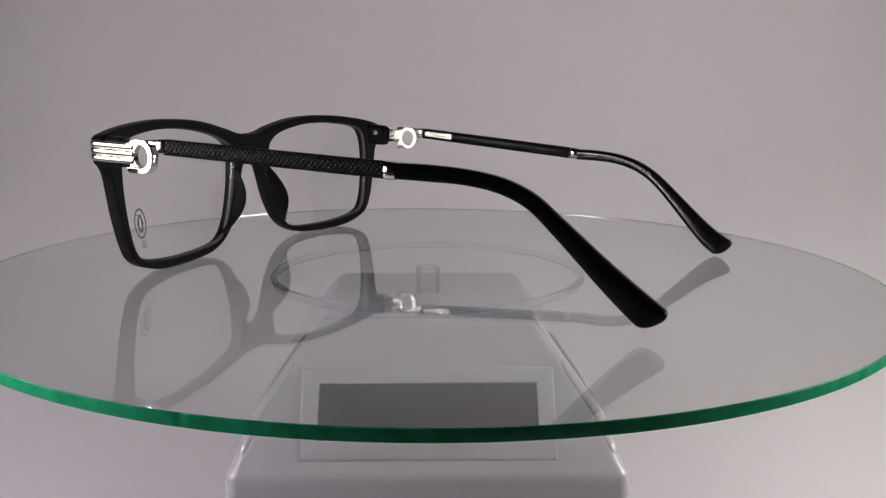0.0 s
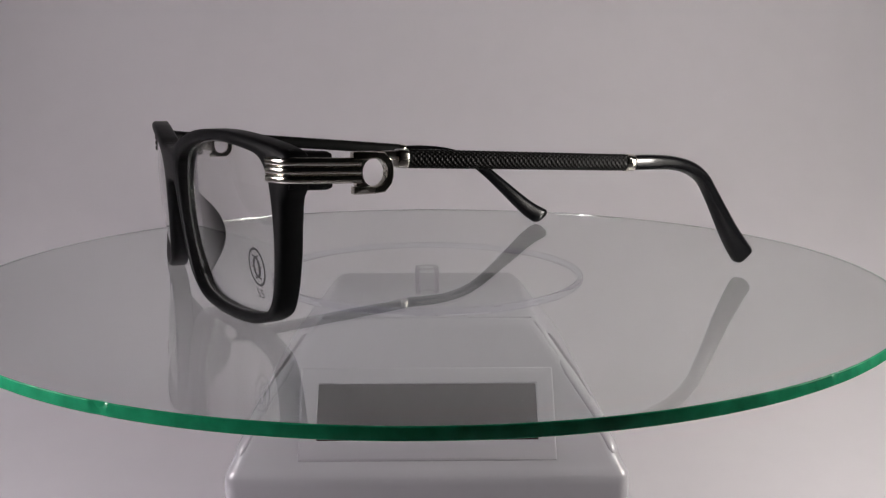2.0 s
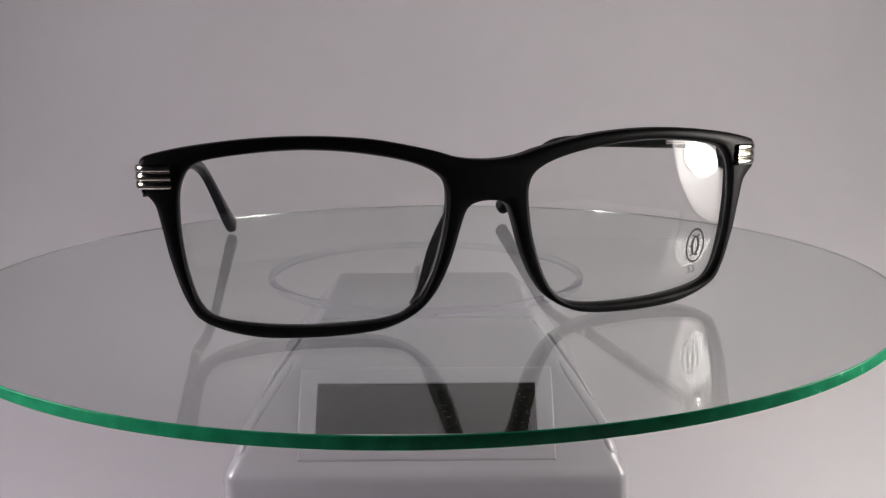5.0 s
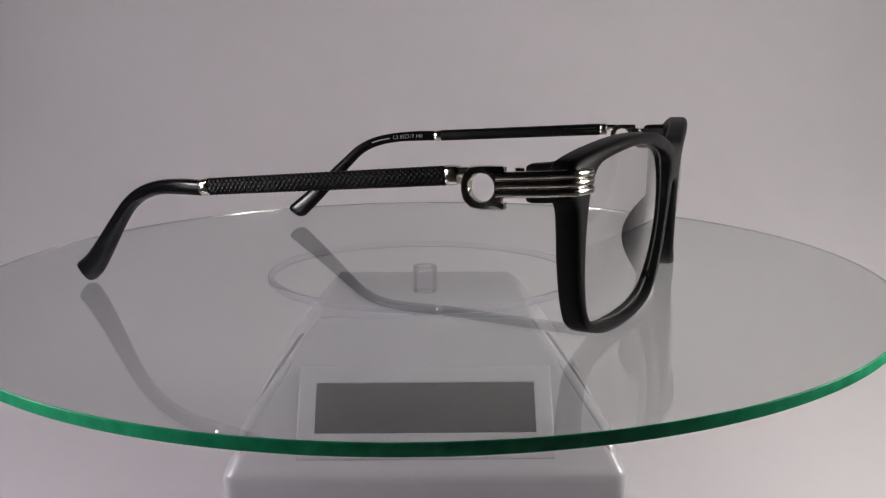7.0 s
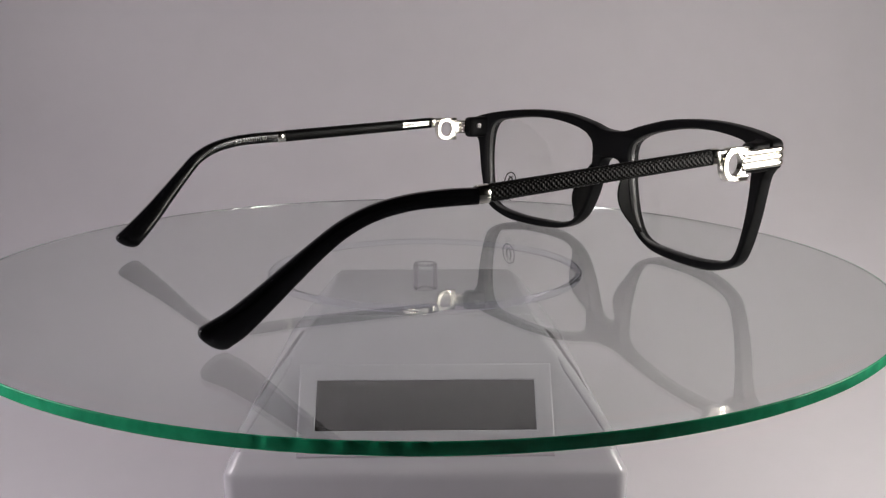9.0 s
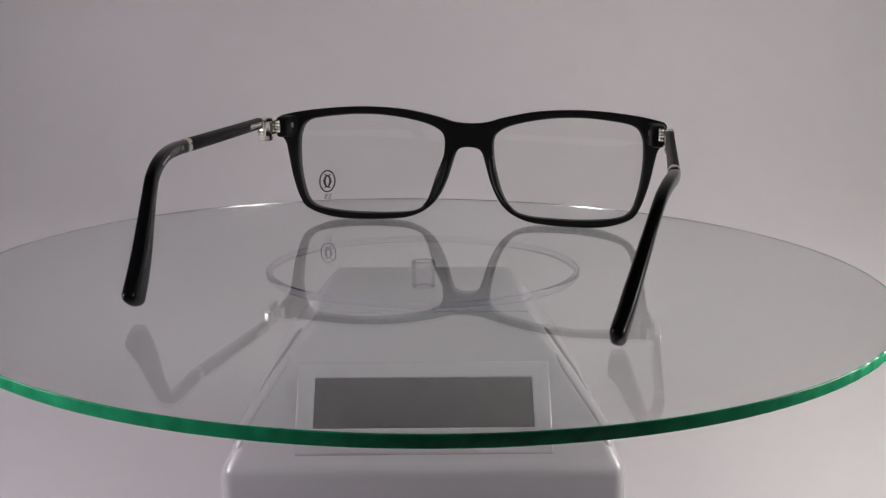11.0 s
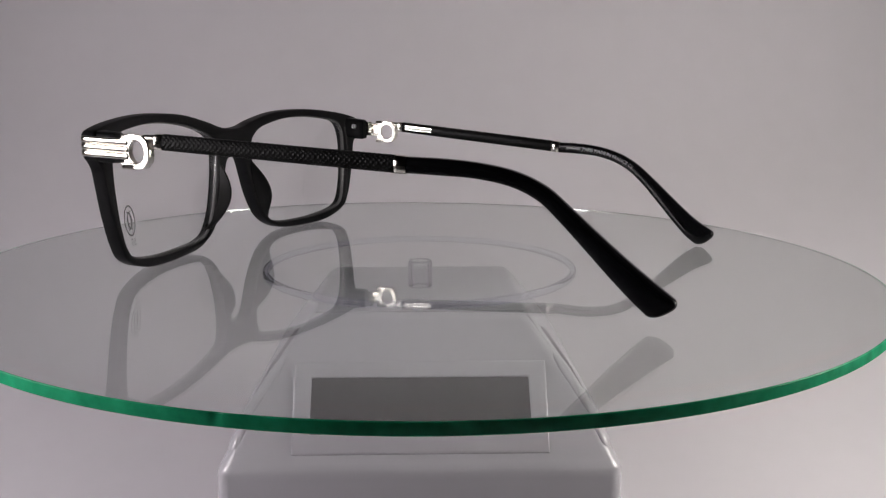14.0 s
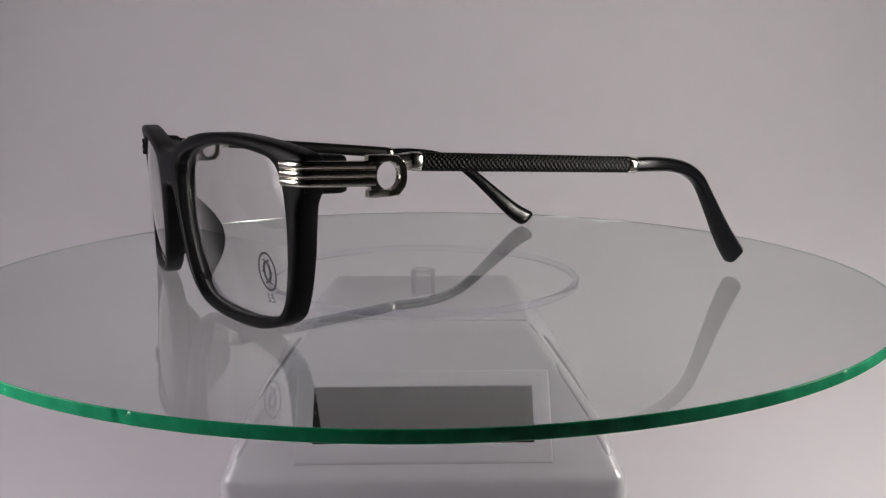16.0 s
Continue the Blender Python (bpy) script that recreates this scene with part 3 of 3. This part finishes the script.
    sweep(bm, path, 2.9, 3.9, n_sec, 2.6, bumps=knurl)
    arm = part("temple", bm, M_ROD, parent, "black temple arm with knurled outer face")
    way = (p1 - p0) / np.linalg.norm(p1 - p0)

    def along(d, dx=0.0, dz=0.0):
        return p0 + way * d + np.array((s * dx, 0, dz))
    bm = bmesh.new()
    sweep(bm, [along(-1.7), along(-1.5), along(0.4), along(0.6)], [2.6, 3.0, 3.2, 3.0], [3.4, 3.8, 4.0, 3.8], 20, 4)
    part("end_cap", bm, M_CHROME, arm, "silver end cap")
    bm = bmesh.new()
    sweep(bm, [along(-5.0, 0.2, 0.5), along(-3.0, 0.2, 0.6), along(-1.2, 0.1, 0.6)], 1.7, 1.9, 12, 4)
    part("hinge_link", bm, M_CHROME, arm)
    full_len = np.linalg.norm(p1 - p0)
    bm = bmesh.new()
    sweep(bm, [along(full_len - 0.4), along(full_len - 0.2), along(full_len + 2.2), along(full_len + 2.4)], [2.9, 3.2, 3.2, 3.0], [3.8, 4.15, 4.0, 3.8], 24, 2.6)
    part("collar", bm, M_CHROME, arm, "silver collar")
    # curved tip
    line = side["tip"]
    hi = [3.6, 3.7, 3.5, 3.5, 3.6, 3.9, 4.6, 5.5, 6.3, 6.8]
    wi = [2.9, 3.0, 2.9, 2.9, 2.9, 3.0, 3.3, 3.6, 3.7, 3.6]
    q = spline([(s * a, b, c, h, w) for (a, b, c), h, w in zip(line, hi, wi)], 70)
    # round off the end
    last = q[-1].copy()
    step = last[:3] - q[-2][:3]
    step /= np.linalg.norm(step)
    extra = []
    for f in (0.25, 0.5, 0.7, 0.85, 0.94, 0.985):
        e = last.copy()
        e[:3] += step * 2.2 * f
        e[3] *= (1 - f ** 2.2) ** (1 / 2.2)
        e[4] *= math.sqrt(1 - f * f)
        extra.append(e)
    q = np.concatenate([q, extra])
    bm = bmesh.new()
    sweep(bm, q[:, :3], list(q[:, 4]), list(q[:, 3]), 32, 3.2)
    # the end is cut aslant, its heel shorter than its toe
    dirn, end = Vector(step), Vector(last[:3])
    rise = Vector((1, 0, 0)).cross(dirn).normalized()
    if rise.z < 0:
        rise = -rise
    for v in bm.verts:
        f = min(1.0, max(0.0, ((v.co - end).dot(dirn) + 7.0) / 7.0))
        v.co += dirn * (0.32 * f * (v.co - end).dot(rise))
    tip = part("temple_tip", bm, M_GLOSSY, arm, "glossy black curved tip")
    # slot inlay on the inner face near the hinge
    bm = bmesh.new()
    for d0, d1, dz, h in ((2.0, 13.0, 0.68, 0.28), (2.0, 13.0, -0.62, 0.28), (1.9, 2.2, 0.03, 1.5), (12.9, 13.2, 0.03, 1.5)):
        sweep(bm, [along(d0, -1.5, dz), along(d1, -1.5, dz)], 0.3, h, 8, 6)
    sweep(bm, [along(2.3, -1.42, 0.03), along(12.7, -1.42, 0.03)], 0.2, 0.8, 8, 6)
    part("slot_frame", bm, M_CHROME, arm, "narrow silver spring slot")
    # lettering follows the inner face of the tip
    words, start, size = side["words"]
    ob = text_mesh("lettering", words, size, M_PALE, tip, Matrix.Identity(4), "pale printed lettering")
    run = np.concatenate([[0], np.cumsum(np.linalg.norm(np.diff(q[:, :3], axis=0), axis=1))])
    low = min(v.co.x for v in ob.data.vertices)
    length = max(v.co.x for v in ob.data.vertices) - low

    def on_tip(d, h):
        c = [np.interp(d, run, q[:, k]) for k in range(5)]
        e = [np.interp(d + 0.3, run, q[:, k]) for k in range(3)]
        t = (Vector(e) - Vector(c[:3])).normalized()
        side_way = Vector((1, 0, 0))
        side_way = (side_way - t * side_way.dot(t)).normalized()
        up = t.cross(side_way)
        if up.z < 0:
            up = -up
        return Vector(c[:3]) + up * h - side_way * s * (c[4] / 2 + 0.07)
    for v in ob.data.vertices:
        u = (v.co.x - low) / MM
        d = start + u if s < 0 else start + length / MM - u
        v.co = on_tip(d, v.co.y / MM) * MM
    d0, d1 = side["bar"]
    bm = bmesh.new()
    grid_faces(bm, [[on_tip(d, h) for h in (-0.25, 0.25)] for d in np.linspace(d0, d1, 12)])
    part("printed_bar", bm, M_PALE, tip, "pale printed bar")


TIP_X = [66.4, 65.4, 63.7, 61.9, 60.4, 58.9, 57.1, 55.3, 53.9, 52.8]
LEFT = dict(bar_z=35.35, bar_fall=0.03, ring_z=34.4, rod=((31.5, 36.9), (92.0, 33.8)), words=("C3 55\u25a117 140", 4.6, 1.9), bar=(17.4, 24.5),
            tip=list(zip(TIP_X, [94.3, 101, 109.1, 116.7, 122.8, 127.6, 133.0, 138.3, 143.0, 147.1], [33.7, 33.5, 32.9, 31.3, 28.3, 23.8, 18.2, 12.7, 8.2, 4.6])))
RIGHT = dict(bar_z=35.05, bar_fall=0.06, ring_z=33.6, rod=((31.2, 35.6), (92.0, 30.3)), words=("PARIS MADE IN FRANCE CE", 9.6, 1.65), bar=(3.4, 8.6),
             tip=list(zip([x + 0.2 for x in TIP_X], [94.3, 101, 109, 116.2, 122.0, 127.0, 132.6, 138.2, 142.9, 146.9], [29.9, 29.8, 29.1, 27.2, 24.2, 20.2, 15.0, 9.7, 5.6, 3.1])))


def build_glasses():
    g = tagged(new("eyeglasses"), "black rectangular eyeglasses with silver hinges, open on the glass disc", "eyeglasses")
    build_front(g)
    build_lenses(g)
    build_nose_pads(g)
    build_temple(g, 1, LEFT)
    build_temple(g, -1, RIGHT)
    # the bridge stands a little forward, and the frame is a touch out of square
    for ob in g.children_recursive:
        in_lens = ob.name.startswith("lens") or ob.parent.name.startswith("lens")
        for v in ob.data.vertices:
            fade = min(1.0, max(0.0, 1.3 - v.co.y / 0.06))
            bulge = 0.00095 if in_lens else 0.0013 * max(0.0, 1 - (v.co.x / 0.068) ** 2)
            skew = 0.016 * v.co.x if v.co.x < 0 else 0.012 * (0.0365 if in_lens else v.co.x)
            v.co.y += skew * fade - bulge * min(1.0, fade)
    return g


build_setting()
for (place, aim), lit in zip(LAMPS, M_BULBS):
    build_lamp(place, aim, lit)
turntable = build_base()
hub = build_hub(turntable)
disc = build_disc()
glasses = build_glasses()

# ---- turning ----
TURN = [(0, -2.2), (0.5, 11.8), (1, 25.7), (1.5, 39), (2, 50.6), (2.5, 65), (3, 78.8), (3.5, 89.65), (4, 104.6), (4.5, 116.9), (5, 128.2), (5.5, 141.2), (6, 154.2), (6.5, 167.2), (7, 180.1), (7.5, 193.13), (8, 206.7), (8.5, 219.65), (9, 232.55), (9.5, 244.65), (10, 257.6), (10.5, 270.3), (11, 283), (11.5, 296), (12, 309.45), (12.5, 323.1), (13, 335.9), (13.5, 348.05), (14, 361.2), (14.5, 374.3), (15, 387.65), (15.5, 400.55), (16, 413.2)]
LEAN = Vector((0.0080, 0.0097, 1.0)).normalized().rotation_difference(Vector((0, 0, 1))).inverted().to_matrix().to_4x4()
SEAT = pose(0, 0, 0, 0, 0, -114.76) @ pose(-3.0 * MM, -69.8 * MM, 0.0)


def motions():
    walk(disc, [(t, pose(0, 0, 0, 0, 0, a) @ LEAN) for t, a in TURN])
    walk(hub, [(t, pose(0, 0, 0, 0, 0, a)) for t, a in TURN])
    walk(glasses, [(t, pose(0, 0, 0, 0, 0, a) @ LEAN @ SEAT) for t, a in TURN])


motions()
